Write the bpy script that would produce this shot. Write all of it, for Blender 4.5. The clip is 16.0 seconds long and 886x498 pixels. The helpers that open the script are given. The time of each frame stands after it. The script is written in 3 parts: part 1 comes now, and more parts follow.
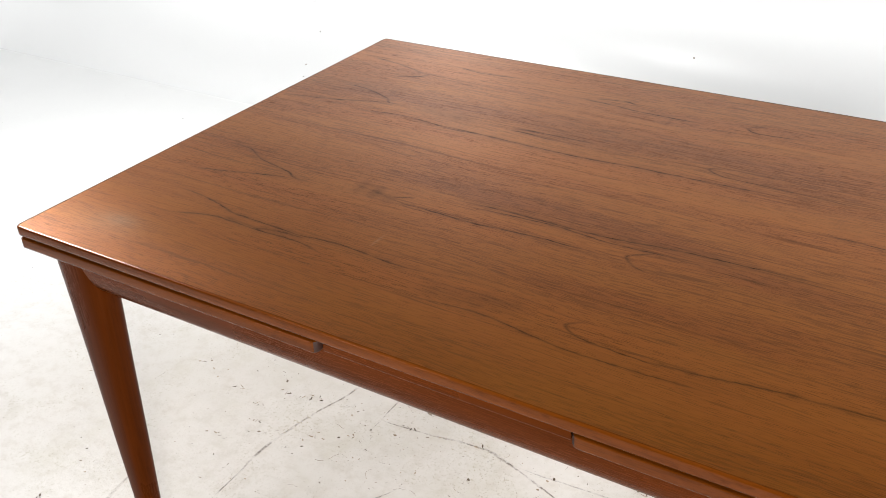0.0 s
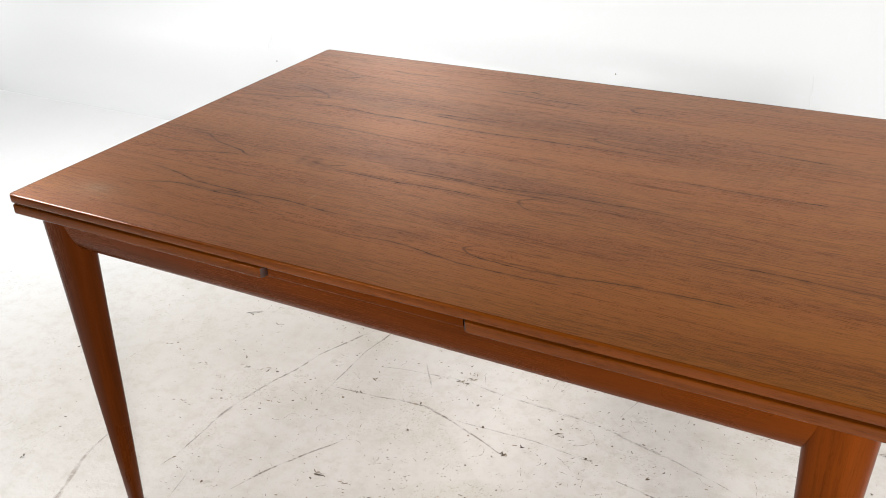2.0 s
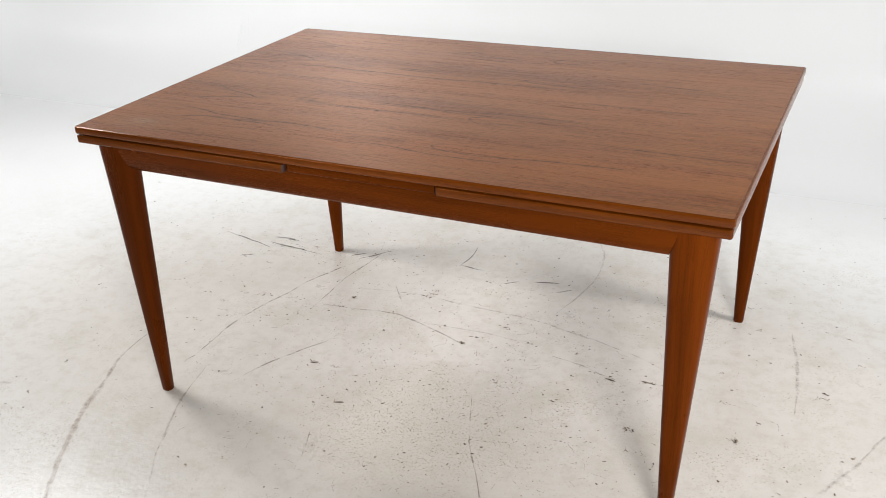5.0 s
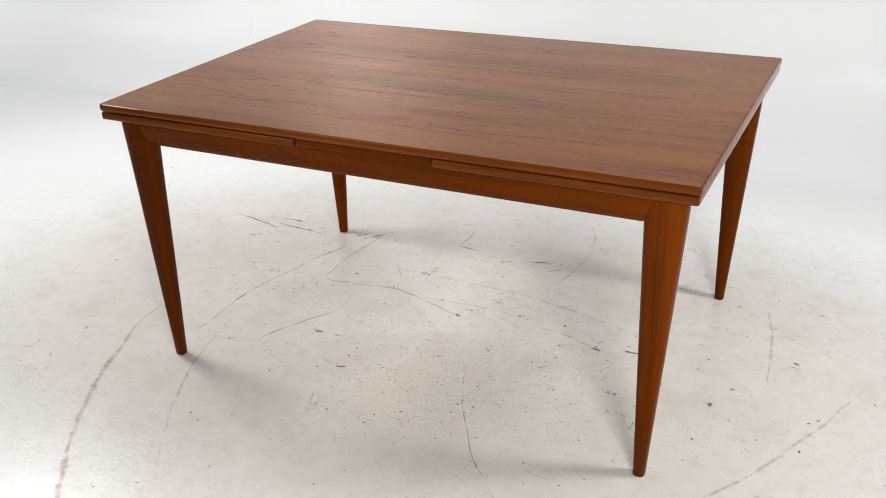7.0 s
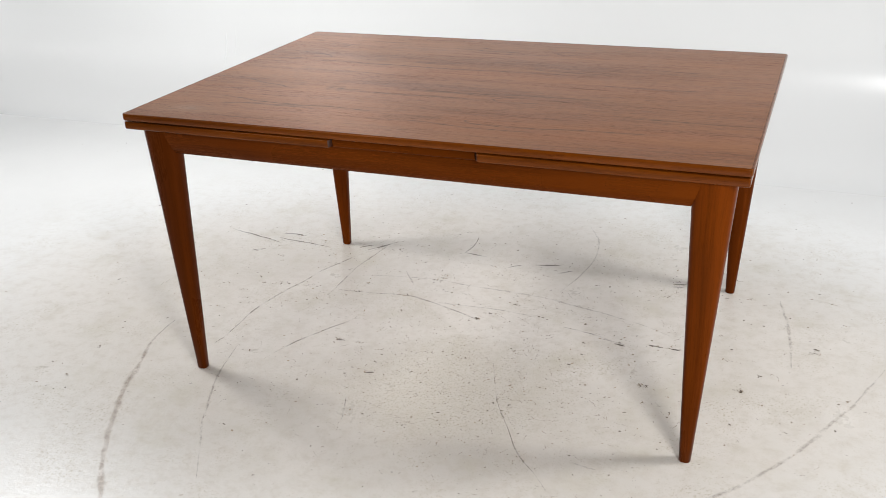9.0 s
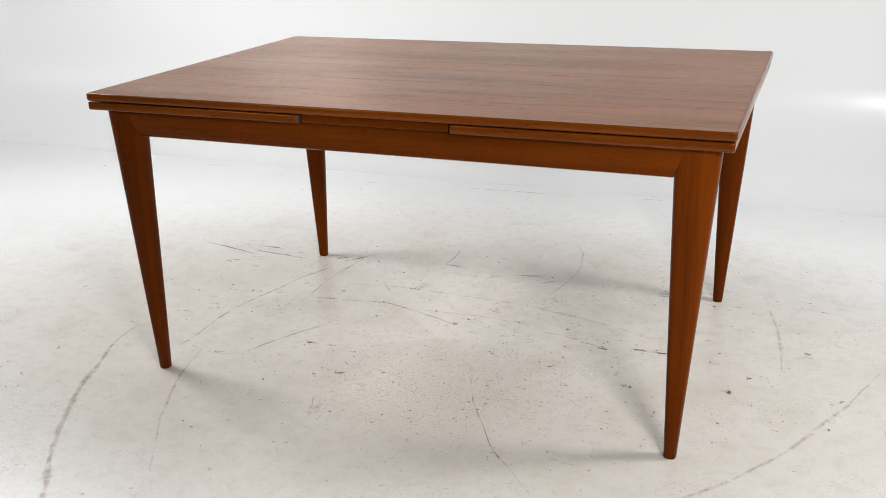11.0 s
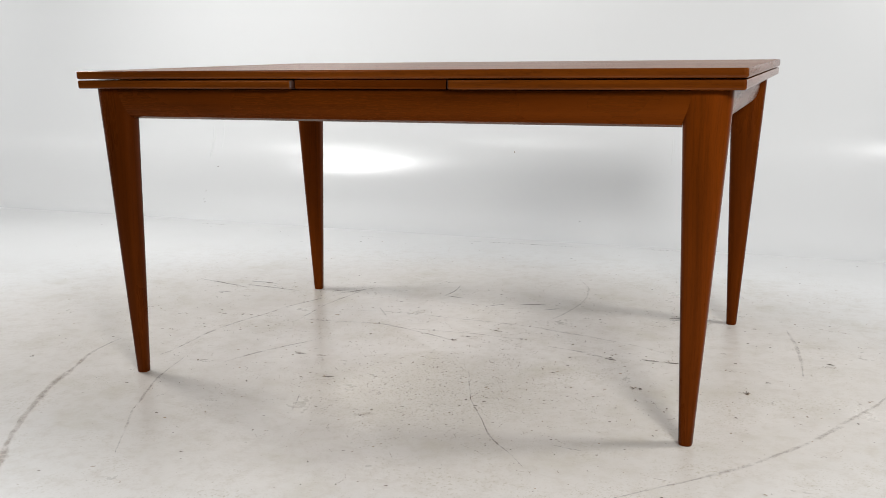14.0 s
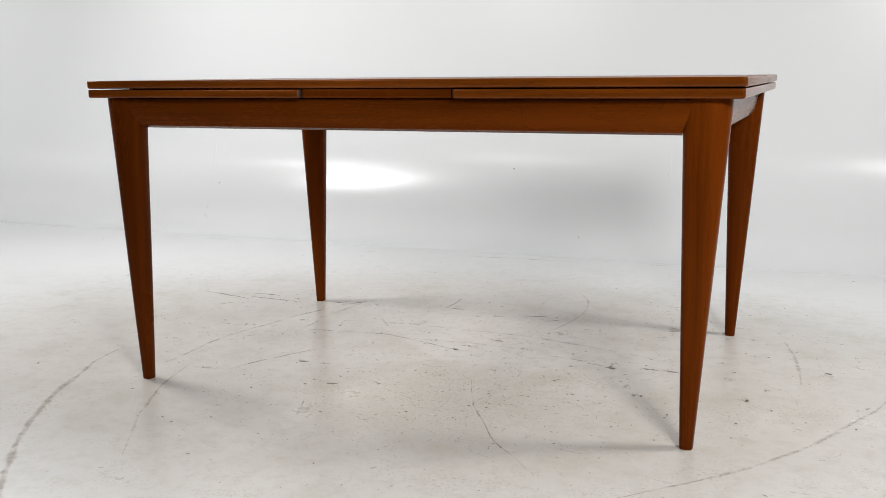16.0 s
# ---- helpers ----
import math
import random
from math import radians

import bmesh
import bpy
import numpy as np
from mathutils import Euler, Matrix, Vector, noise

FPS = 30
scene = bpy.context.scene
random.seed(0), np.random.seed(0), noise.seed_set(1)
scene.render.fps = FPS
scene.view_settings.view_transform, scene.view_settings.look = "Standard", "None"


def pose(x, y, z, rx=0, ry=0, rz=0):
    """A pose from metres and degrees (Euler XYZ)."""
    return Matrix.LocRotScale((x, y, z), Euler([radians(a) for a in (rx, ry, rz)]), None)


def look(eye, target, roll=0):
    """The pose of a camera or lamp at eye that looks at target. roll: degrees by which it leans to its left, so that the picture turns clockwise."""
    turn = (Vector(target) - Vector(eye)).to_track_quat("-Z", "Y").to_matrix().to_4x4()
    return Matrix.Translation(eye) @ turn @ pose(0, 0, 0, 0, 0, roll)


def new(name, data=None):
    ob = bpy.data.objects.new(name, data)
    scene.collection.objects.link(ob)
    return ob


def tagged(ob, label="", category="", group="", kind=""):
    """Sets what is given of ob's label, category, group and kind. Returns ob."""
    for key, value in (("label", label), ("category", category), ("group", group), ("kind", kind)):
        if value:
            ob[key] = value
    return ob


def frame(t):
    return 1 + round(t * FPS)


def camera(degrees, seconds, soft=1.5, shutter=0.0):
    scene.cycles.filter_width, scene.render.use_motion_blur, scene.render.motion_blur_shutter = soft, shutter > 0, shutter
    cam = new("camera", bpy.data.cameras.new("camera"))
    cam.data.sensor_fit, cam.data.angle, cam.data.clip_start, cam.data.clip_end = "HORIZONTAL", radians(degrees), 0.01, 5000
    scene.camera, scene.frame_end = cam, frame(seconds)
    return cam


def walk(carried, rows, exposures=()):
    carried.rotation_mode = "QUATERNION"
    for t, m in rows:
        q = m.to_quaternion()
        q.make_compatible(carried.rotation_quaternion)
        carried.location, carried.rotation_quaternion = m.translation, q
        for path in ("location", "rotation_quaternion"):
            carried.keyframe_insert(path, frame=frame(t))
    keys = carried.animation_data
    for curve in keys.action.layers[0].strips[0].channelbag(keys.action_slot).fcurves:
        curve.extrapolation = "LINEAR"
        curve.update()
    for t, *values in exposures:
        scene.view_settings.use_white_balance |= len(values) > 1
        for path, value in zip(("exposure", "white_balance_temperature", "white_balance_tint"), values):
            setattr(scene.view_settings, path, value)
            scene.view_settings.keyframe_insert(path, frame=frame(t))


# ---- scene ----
cam = camera(49.5, 16.0, soft=0.6)
PATH = [
    (0, (0.541, -1.205, 1.435), (-0.38, 0.256, 0.427), -2.0),
    (0.5, (0.605, -1.244, 1.435), (-0.315, 0.232, 0.448), -1.8),
    (1, (0.673, -1.302, 1.43), (-0.245, 0.191, 0.467), -1.9),
    (1.5, (0.729, -1.374, 1.43), (-0.178, 0.14, 0.489), -2.1),
    (2, (0.775, -1.452, 1.43), (-0.112, 0.085, 0.507), -2.3),
    (2.5, (0.816, -1.523, 1.432), (-0.044, 0.039, 0.525), -2.6),
    (3, (0.838, -1.624, 1.42), (0.006, -0.04, 0.526), -2.9),
    (3.5, (0.858, -1.77, 1.417), (0.05, -0.168, 0.533), -2.9),
    (4, (0.88, -1.87, 1.436), (0.089, -0.259, 0.554), -2.8),
    (4.5, (0.943, -1.947, 1.439), (0.155, -0.333, 0.558), -2.5),
    (7, (1.107, -2.173, 1.442), (0.303, -0.562, 0.572), -1.8),
    (7.5, (1.079, -2.2, 1.433), (0.296, -0.574, 0.57), -2.1),
    (8, (0.996, -2.244, 1.432), (0.247, -0.598, 0.577), -2.3),
    (8.5, (0.935, -2.285, 1.417), (0.214, -0.617, 0.58), -2.3),
    (9, (0.908, -2.304, 1.385), (0.21, -0.618, 0.566), -2.2),
    (9.5, (0.91, -2.31, 1.351), (0.224, -0.609, 0.553), -2.0),
    (12, (0.945, -2.233, 1.006), (0.229, -0.461, 0.417), -1.1),
    (12.5, (0.941, -2.224, 0.933), (0.215, -0.439, 0.396), -1.0),
    (13, (0.934, -2.232, 0.873), (0.205, -0.435, 0.385), -1.0),
    (13.5, (0.939, -2.241, 0.816), (0.204, -0.434, 0.374), -0.9),
    (14, (0.942, -2.251, 0.78), (0.206, -0.436, 0.373), -0.8),
    (14.5, (0.938, -2.259, 0.764), (0.204, -0.439, 0.379), -0.8),
    (15, (0.94, -2.268, 0.756), (0.206, -0.445, 0.386), -0.7),
    (15.5, (0.94, -2.281, 0.749), (0.208, -0.456, 0.388), -0.6),
    (16, (0.94, -2.295, 0.751), (0.209, -0.468, 0.392), -0.5),
]
walk(cam, [(t, look(eye, target, roll)) for t, eye, target, roll in PATH], [(0.0, 0.34), (2.5, 0.20), (4.5, 0.08), (7.0, 0.01), (9.5, -0.03), (12.0, -0.06), (13.5, -0.18), (16.0, -0.22)])

# ---------------------------------------------------------------- light
world = bpy.data.worlds.new("studio_world")
scene.world = world
world.use_nodes = True
world.node_tree.nodes["Background"].inputs[0].default_value = (0.9, 0.95, 1.0, 1)
world.node_tree.nodes["Background"].inputs[1].default_value = 0.02


def softbox_or_fill(eye, target, width, height, watts, beam, colour=(1.0, 0.993, 0.985)):
    """A rectangular studio softbox, or an added fill, at eye that shines at target, within a beam of so many degrees.
    """
    data = bpy.data.lights.new("softbox_or_fill", "AREA")
    data.shape, data.size, data.size_y = "RECTANGLE", width, height
    data.energy, data.color, data.spread = watts, colour, radians(beam)
    lamp = new("softbox_or_fill", data)
    lamp.matrix_world = look(eye, target)
    return lamp


softbox_or_fill((-2.35, 0.15, 2.1), (-0.3, 0.5, 0.6), 0.9, 0.38, 47, 160)
softbox_or_fill((2.6, 0.3, 1.95), (0.0, -0.2, 0.3), 0.6, 0.6, 32, 135)
softbox_or_fill((1.85, -2.45, 1.65), (0.3, 1.0, 0.7), 0.6, 0.5, 68, 160)
softbox_or_fill((-1.7, -2.9, 1.8), (-0.6, 1.0, 0.8), 1.0, 0.7, 14, 160)
# added fill without a known source, only to brighten the left wall
softbox_or_fill((-3.6, -2.0, 2.6), (-4.3, 1.8, 0.9), 1.0, 0.7, 33, 95)

# ---------------------------------------------------------------- node helpers


class Nodes:
    """Short writing for a material's node tree."""

    def __init__(self, name):
        self.mat = bpy.data.materials.new(name)
        self.mat.use_nodes = True
        self.tree = self.mat.node_tree
        self.bsdf = self.tree.nodes["Principled BSDF"]
        self.coord = self.tree.nodes.new("ShaderNodeTexCoord").outputs["Object"]

    def feed(self, socket, value):
        if isinstance(value, bpy.types.NodeSocket):
            self.tree.links.new(value, socket)
        else:
            socket.default_value = value

    def math(self, op, a, b=0.0, c=0.0, clamp=False):
        node = self.tree.nodes.new("ShaderNodeMath")
        node.operation, node.use_clamp = op, clamp
        for socket, value in zip(node.inputs, (a, b, c)):
            self.feed(socket, value)
        return node.outputs[0]

    def split(self, vector):
        node = self.tree.nodes.new("ShaderNodeSeparateXYZ")
        self.feed(node.inputs[0], vector)
        return node.outputs[0], node.outputs[1], node.outputs[2]

    def join(self, x, y, z):
        node = self.tree.nodes.new("ShaderNodeCombineXYZ")
        for socket, value in zip(node.inputs, (x, y, z)):
            self.feed(socket, value)
        return node.outputs[0]

    def noise(self, vector, scale, detail=4.0, rough=0.55, distort=0.0):
        node = self.tree.nodes.new("ShaderNodeTexNoise")
        self.feed(node.inputs["Vector"], vector)
        node.inputs["Scale"].default_value = scale
        node.inputs["Detail"].default_value = detail
        node.inputs["Roughness"].default_value = rough
        node.inputs["Distortion"].default_value = distort
        return node.outputs[0]

    def span(self, value, low, high, to_low=0.0, to_high=1.0):
        node = self.tree.nodes.new("ShaderNodeMapRange")
        node.interpolation_type = "SMOOTHSTEP"
        for socket, v in zip(node.inputs, (value, low, high, to_low, to_high)):
            self.feed(socket, v)
        return node.outputs[0]

    def mix(self, factor, a, b, blend="MIX"):
        node = self.tree.nodes.new("ShaderNodeMix")
        node.data_type, node.blend_type = "RGBA", blend
        for socket, value in zip((node.inputs[0], node.inputs[6], node.inputs[7]), (factor, a, b)):
            self.feed(socket, value if isinstance(value, (float, bpy.types.NodeSocket)) else (*value, 1))
        return node.outputs[2]

    def bump(self, height, strength, distance):
        node = self.tree.nodes.new("ShaderNodeBump")
        node.inputs["Strength"].default_value = strength
        node.inputs["Distance"].default_value = distance
        self.feed(node.inputs["Height"], height)
        self.tree.links.new(node.outputs[0], self.bsdf.inputs["Normal"])

    def done(self, colour, rough, specular=0.5, alpha=None):
        self.feed(self.bsdf.inputs["Base Color"], colour if isinstance(colour, bpy.types.NodeSocket) else (*colour, 1))
        self.feed(self.bsdf.inputs["Roughness"], rough)
        self.bsdf.inputs["Specular IOR Level"].default_value = specular
        if alpha is not None:
            self.feed(self.bsdf.inputs["Alpha"], alpha)
        return self.mat


# ---------------------------------------------------------------- materials
def teak(name, axis, light, dark, flames=False, rough=0.34, shift=0.0, grain=1.0, shine=0.4, fibre=0.0):
    """Oiled and lacquered teak whose grain runs along the given axis."""
    n = Nodes(name)
    x, y, z = n.split(n.coord)
    u, v, w = {"x": (x, y, z), "y": (y, x, z), "z": (z, x, y)}[axis]
    v = n.math("ADD", v, shift)
    # slow wander of the grain
    wander = n.noise(n.join(n.math("MULTIPLY", u, 1.6), n.math("MULTIPLY", v, 5.0), w), 1.0, 2.0)
    v2 = n.math("ADD", v, n.math("MULTIPLY", n.math("SUBTRACT", wander, 0.5), 0.05))
    # broad tone, bands and growth lines
    tone = n.noise(n.join(n.math("MULTIPLY", u, 1.1), n.math("MULTIPLY", v2, 7.0), n.math("MULTIPLY", w, 7.0)), 1.0, 3.0)
    bands = n.noise(n.join(n.math("MULTIPLY", u, 0.9), n.math("MULTIPLY", v2, 75.0), n.math("MULTIPLY", w, 75.0)), 1.0, 6.0, 0.72)
    lines = n.noise(n.join(n.math("MULTIPLY", u, 1.3), n.math("MULTIPLY", v2, 170.0), n.math("MULTIPLY", w, 170.0)), 1.0, 2.0, 0.5)
    pores = n.noise(n.join(n.math("MULTIPLY", u, 50.0), n.math("MULTIPLY", v2, 850.0), n.math("MULTIPLY", w, 850.0)), 1.0, 1.0, 0.5)
    streaks = n.noise(n.join(n.math("MULTIPLY", u, 5.0), n.math("MULTIPLY", v2, 250.0), n.math("MULTIPLY", w, 250.0)), 1.0, 3.0, 0.7)
    colour = n.mix(n.span(tone, 0.25, 0.8), light, dark)
    if flames:
        hue = n.noise(n.join(n.math("MULTIPLY", u, 2.3), n.math("MULTIPLY", v2, 16.0), n.math("MULTIPLY", w, 16.0)), 1.0, 3.0)
        clear = n.span(hue, 0.36, 0.62, 1.0, 0.55)
        colour = n.mix(n.span(hue, 0.3, 0.7, 0.0, 0.7), colour, (light[0] * 1.02, light[1] * 1.13, light[2] * 1.10))
    colour = n.mix(n.math("MULTIPLY", n.span(bands, 0.40, 0.72), 0.24 if flames else 0.5), colour, tuple(c * 0.6 for c in dark))
    line = n.math("MULTIPLY", n.span(lines, 0.62, 0.70), n.span(tone, 0.25, 0.65, 0.35, 0.9))
    pore = n.math("MAXIMUM", n.span(pores, 0.57, 0.64), n.math("MULTIPLY", n.span(streaks, 0.57, 0.64), 0.85))
    pore = n.math("MULTIPLY", pore, n.span(bands, 0.3, 0.6, 0.35, 1.0))
    if flames:
        pore = n.math("MULTIPLY", pore, clear)
    dash = n.noise(n.join(n.math("MULTIPLY", u, 11.0), n.math("MULTIPLY", v2, 210.0), n.math("MULTIPLY", w, 210.0)), 1.0, 2.0, 0.5)
    dash = n.math("MULTIPLY", n.span(dash, 0.60, 0.68), n.span(bands, 0.35, 0.6, 0.15, 1.0))
    if flames:
        # vessels cut lengthwise, as short dark strokes of two sizes
        long = n.noise(n.join(n.math("MULTIPLY", u, 16.0), n.math("MULTIPLY", v2, 290.0), 5.0), 1.0, 2.0, 0.5)
        short = n.noise(n.join(n.math("MULTIPLY", u, 34.0), n.math("MULTIPLY", v2, 420.0), 9.0), 1.0, 1.0, 0.5)
        vessel = n.math("MAXIMUM", n.span(long, 0.54, 0.64), n.math("MULTIPLY", n.span(short, 0.56, 0.64), 0.8))
        dash = n.math("MAXIMUM", dash, n.math("MULTIPLY", vessel, n.span(tone, 0.30, 0.62, 0.25, 1.0)))
    deep = n.math("MAXIMUM", n.math("MULTIPLY", line, 0.6 * grain), n.math("MULTIPLY", dash, (0.42 if flames else 0.2) * grain))
    if flames:
        node = n.tree.nodes.new("ShaderNodeAttribute")
        node.attribute_name = "figure"
        vein = node.outputs["Fac"]
        broken = n.span(n.noise(n.join(n.math("MULTIPLY", u, 70.0), n.math("MULTIPLY", v, 420.0), 3.0), 1.0, 4.0, 0.7), 0.38, 0.60, 0.7, 1.0)
        deep = n.math("MAXIMUM", deep, n.math("MULTIPLY", n.math("MULTIPLY", n.math("MAXIMUM", vein, 0.0), 1.15, clamp=True), broken))
        colour = n.mix(n.math("MULTIPLY", n.math("MAXIMUM", n.math("MULTIPLY", vein, -1.0), 0.0), broken), colour, (0.45, 0.30, 0.20))
    colour = n.mix(deep, colour, (0.036, 0.0110, 0.0030))
    colour = n.mix(n.math("MULTIPLY", pore, 0.72 * grain), colour, tuple(c * 0.42 for c in dark))
    wear = n.noise(n.join(n.math("MULTIPLY", u, 2.0), n.math("MULTIPLY", v, 9.0), w), 1.0, 4.0, 0.55)
    gloss = n.math("ADD", n.span(wear, 0.3, 0.7, rough - 0.015, rough + 0.02), n.math("MULTIPLY", pore, 0.15 * grain))
    n.bump(n.math("MULTIPLY", n.math("MAXIMUM", pore, deep), -grain), 0.06, 0.0004)
    n.done(colour, gloss, shine)
    # the open pores and veins are dull; lacquered fibres throw light back in the colour of the wood
    closed = n.math("SUBTRACT", 1.0, n.math("MAXIMUM", n.math("MULTIPLY", pore, 0.7 * grain), deep), clamp=True)
    n.feed(n.bsdf.inputs["Specular IOR Level"], n.math("MULTIPLY", closed, shine))
    n.feed(n.bsdf.inputs["Metallic"], n.math("MULTIPLY", n.math("ADD", n.math("MULTIPLY", closed, 0.3), 0.7), fibre))
    return n.mat


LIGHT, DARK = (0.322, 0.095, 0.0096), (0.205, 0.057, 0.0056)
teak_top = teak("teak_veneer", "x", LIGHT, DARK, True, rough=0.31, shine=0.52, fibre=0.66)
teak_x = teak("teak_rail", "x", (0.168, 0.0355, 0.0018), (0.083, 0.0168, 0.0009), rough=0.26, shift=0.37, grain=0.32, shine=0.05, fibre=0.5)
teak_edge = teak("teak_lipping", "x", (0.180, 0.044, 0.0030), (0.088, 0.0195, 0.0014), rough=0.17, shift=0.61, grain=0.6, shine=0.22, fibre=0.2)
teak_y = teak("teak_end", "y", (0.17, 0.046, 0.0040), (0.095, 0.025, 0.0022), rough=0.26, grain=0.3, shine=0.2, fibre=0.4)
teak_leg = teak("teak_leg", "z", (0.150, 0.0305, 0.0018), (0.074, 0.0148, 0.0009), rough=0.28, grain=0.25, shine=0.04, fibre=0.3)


def studio_paint(name, floor):
    """White floor paint, rolled on; scuffed and stained where it is walked on."""
    n = Nodes(name)
    cloud = n.noise(n.coord, 1.1, 5.0, 0.6)
    grime = n.noise(n.coord, 4.5, 6.0, 0.68)
    grain = n.noise(n.coord, 220.0, 2.0)
    if floor:
        x, y, z = n.split(n.coord)
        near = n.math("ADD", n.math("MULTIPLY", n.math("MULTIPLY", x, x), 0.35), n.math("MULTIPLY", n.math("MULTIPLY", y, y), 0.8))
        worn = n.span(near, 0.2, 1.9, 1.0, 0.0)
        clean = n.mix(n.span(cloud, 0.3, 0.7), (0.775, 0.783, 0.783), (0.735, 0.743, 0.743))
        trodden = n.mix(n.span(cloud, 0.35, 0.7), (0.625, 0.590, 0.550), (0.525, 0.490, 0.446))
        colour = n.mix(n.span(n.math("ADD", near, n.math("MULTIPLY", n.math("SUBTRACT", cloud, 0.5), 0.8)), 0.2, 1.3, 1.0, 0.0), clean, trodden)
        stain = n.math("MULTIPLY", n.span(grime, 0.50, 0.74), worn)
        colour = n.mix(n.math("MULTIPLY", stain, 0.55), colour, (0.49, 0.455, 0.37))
        freckle = n.math("MULTIPLY", n.span(n.noise(n.coord, 130.0, 3.0, 0.75), 0.54, 0.64), n.span(n.noise(n.coord, 3.6, 5.0, 0.65), 0.46, 0.70))
        freckle = n.math("MULTIPLY", freckle, worn)
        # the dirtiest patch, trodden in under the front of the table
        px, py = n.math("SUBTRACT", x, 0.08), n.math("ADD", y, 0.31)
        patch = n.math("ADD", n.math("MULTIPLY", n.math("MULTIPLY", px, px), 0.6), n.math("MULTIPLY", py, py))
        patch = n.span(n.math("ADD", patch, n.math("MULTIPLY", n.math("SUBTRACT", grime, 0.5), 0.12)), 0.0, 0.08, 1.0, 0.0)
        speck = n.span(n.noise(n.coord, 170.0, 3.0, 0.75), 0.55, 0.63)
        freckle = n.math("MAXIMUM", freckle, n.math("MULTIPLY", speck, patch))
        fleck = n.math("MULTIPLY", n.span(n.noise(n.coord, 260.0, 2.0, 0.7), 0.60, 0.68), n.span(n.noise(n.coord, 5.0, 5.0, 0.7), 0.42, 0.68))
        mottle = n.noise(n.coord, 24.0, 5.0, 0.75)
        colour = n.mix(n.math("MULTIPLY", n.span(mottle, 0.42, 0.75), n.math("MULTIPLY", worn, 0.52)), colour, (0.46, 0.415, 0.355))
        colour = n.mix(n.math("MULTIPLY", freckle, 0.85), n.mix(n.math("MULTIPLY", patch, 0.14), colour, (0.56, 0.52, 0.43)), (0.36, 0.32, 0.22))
        colour = n.mix(n.math("MULTIPLY", n.math("MULTIPLY", fleck, worn), 0.6), colour, (0.30, 0.26, 0.19))
        rough = n.math("ADD", 0.295, n.math("MULTIPLY", worn, n.span(grime, 0.3, 0.7, -0.03, 0.11)))
        peel = n.noise(n.coord, 70.0, 3.0, 0.6)
        n.bump(n.math("ADD", n.math("MULTIPLY", grime, 0.5), n.math("ADD", n.math("MULTIPLY", peel, 0.45), n.math("MULTIPLY", grain, 0.1))), 0.35, 0.004)
    else:
        colour = n.mix(n.noise(n.coord, 0.8, 0.0), (0.775, 0.785, 0.788), (0.735, 0.744, 0.747))
        rough = 0.235
    return n.done(colour, rough, 0.42 if floor else 0.6)


floor_paint = studio_paint("floor_paint", True)
wall_paint = studio_paint("wall_paint", False)


def plain(name, colour, rough, scale=40.0, vary=0.25):
    n = Nodes(name)
    f = n.noise(n.coord, scale, 4.0)
    return n.done(n.mix(n.span(f, 0.3, 0.7), colour, tuple(c * (1 - vary) for c in colour)), rough)


def scuff(name, colour, low, high, scale=60.0, most=1.0, least=0.15):
    """Dirt rubbed into the paint, faint at its sides and broken where it has worn off."""
    n = Nodes(name)
    f = n.noise(n.coord, scale, 5.0, 0.7)
    g = n.noise(n.coord, 24.0, 3.0)
    across = n.split(n.tree.nodes["Texture Coordinate"].outputs["UV"])[1]
    side = n.span(n.math("ABSOLUTE", n.math("SUBTRACT", n.math("MULTIPLY", across, 2.0), 1.0)), 0.15, 1.0, 1.0, 0.0)
    alpha = n.math("MULTIPLY", n.math("MULTIPLY", n.span(f, low, high, 0.0, most), side), n.span(g, 0.36, 0.58, least, 1.0))
    return n.done(n.mix(n.span(f, 0.3, 0.8), colour, tuple(c * 0.8 for c in colour)), 0.45, 0.4, alpha)


dark_paint = plain("dark_wall_paint", (0.09, 0.09, 0.092), 0.7, 3.0)
ceiling_paint = plain("ceiling_paint", (0.10, 0.10, 0.10), 0.8, 3.0)
end_grain = plain("teak_end_grain", (0.035, 0.0090, 0.0026), 0.6, 300.0)
dark_slot = plain("shadow_gap_wood", (0.05, 0.02, 0.009), 0.6)
scuff_soft = scuff("brown_scuff", (0.38, 0.265, 0.195), 0.20, 0.62, 80.0, 0.42, 0.45)
scuff_faint = scuff("faint_scuff", (0.32, 0.25, 0.21), 0.28, 0.68, 80.0, 0.42)
scuff_line = scuff("thin_scuff", (0.27, 0.19, 0.145), 0.34, 0.60, 120.0, 0.62)
scuff_dark = scuff("dark_scratch", (0.085, 0.055, 0.035), 0.30, 0.48, 110.0, 1.0, 0.4)


def chipped(name, pale, dark):
    """Bare concrete and trodden dirt, each flake of its own tone."""
    n = Nodes(name)
    island = n.tree.nodes.new("ShaderNodeNewGeometry").outputs["Random Per Island"]
    return n.done(n.mix(n.span(island, 0.0, 0.8), pale, dark), 0.6, 0.3)


chip = chipped("paint_chip", (0.33, 0.255, 0.18), (0.075, 0.050, 0.030))
hair = chipped("hair_crack", (0.42, 0.36, 0.29), (0.15, 0.115, 0.085))

# ---------------------------------------------------------------- mesh helpers


def part(name, bm, material, parent=None, label="", angle=35.0, smooth=True):
    """Links a bmesh as one mesh object, under a thing or part where one is given."""
    bmesh.ops.recalc_face_normals(bm, faces=bm.faces[:])
    mesh = bpy.data.meshes.new(name)
    bm.to_mesh(mesh)
    bm.free()
    if smooth:
        mesh.shade_smooth()
        mesh.set_sharp_from_angle(angle=radians(angle))
    mesh.materials.append(material)
    ob = new(name, mesh)
    ob.parent = parent
    return tagged(ob, label)


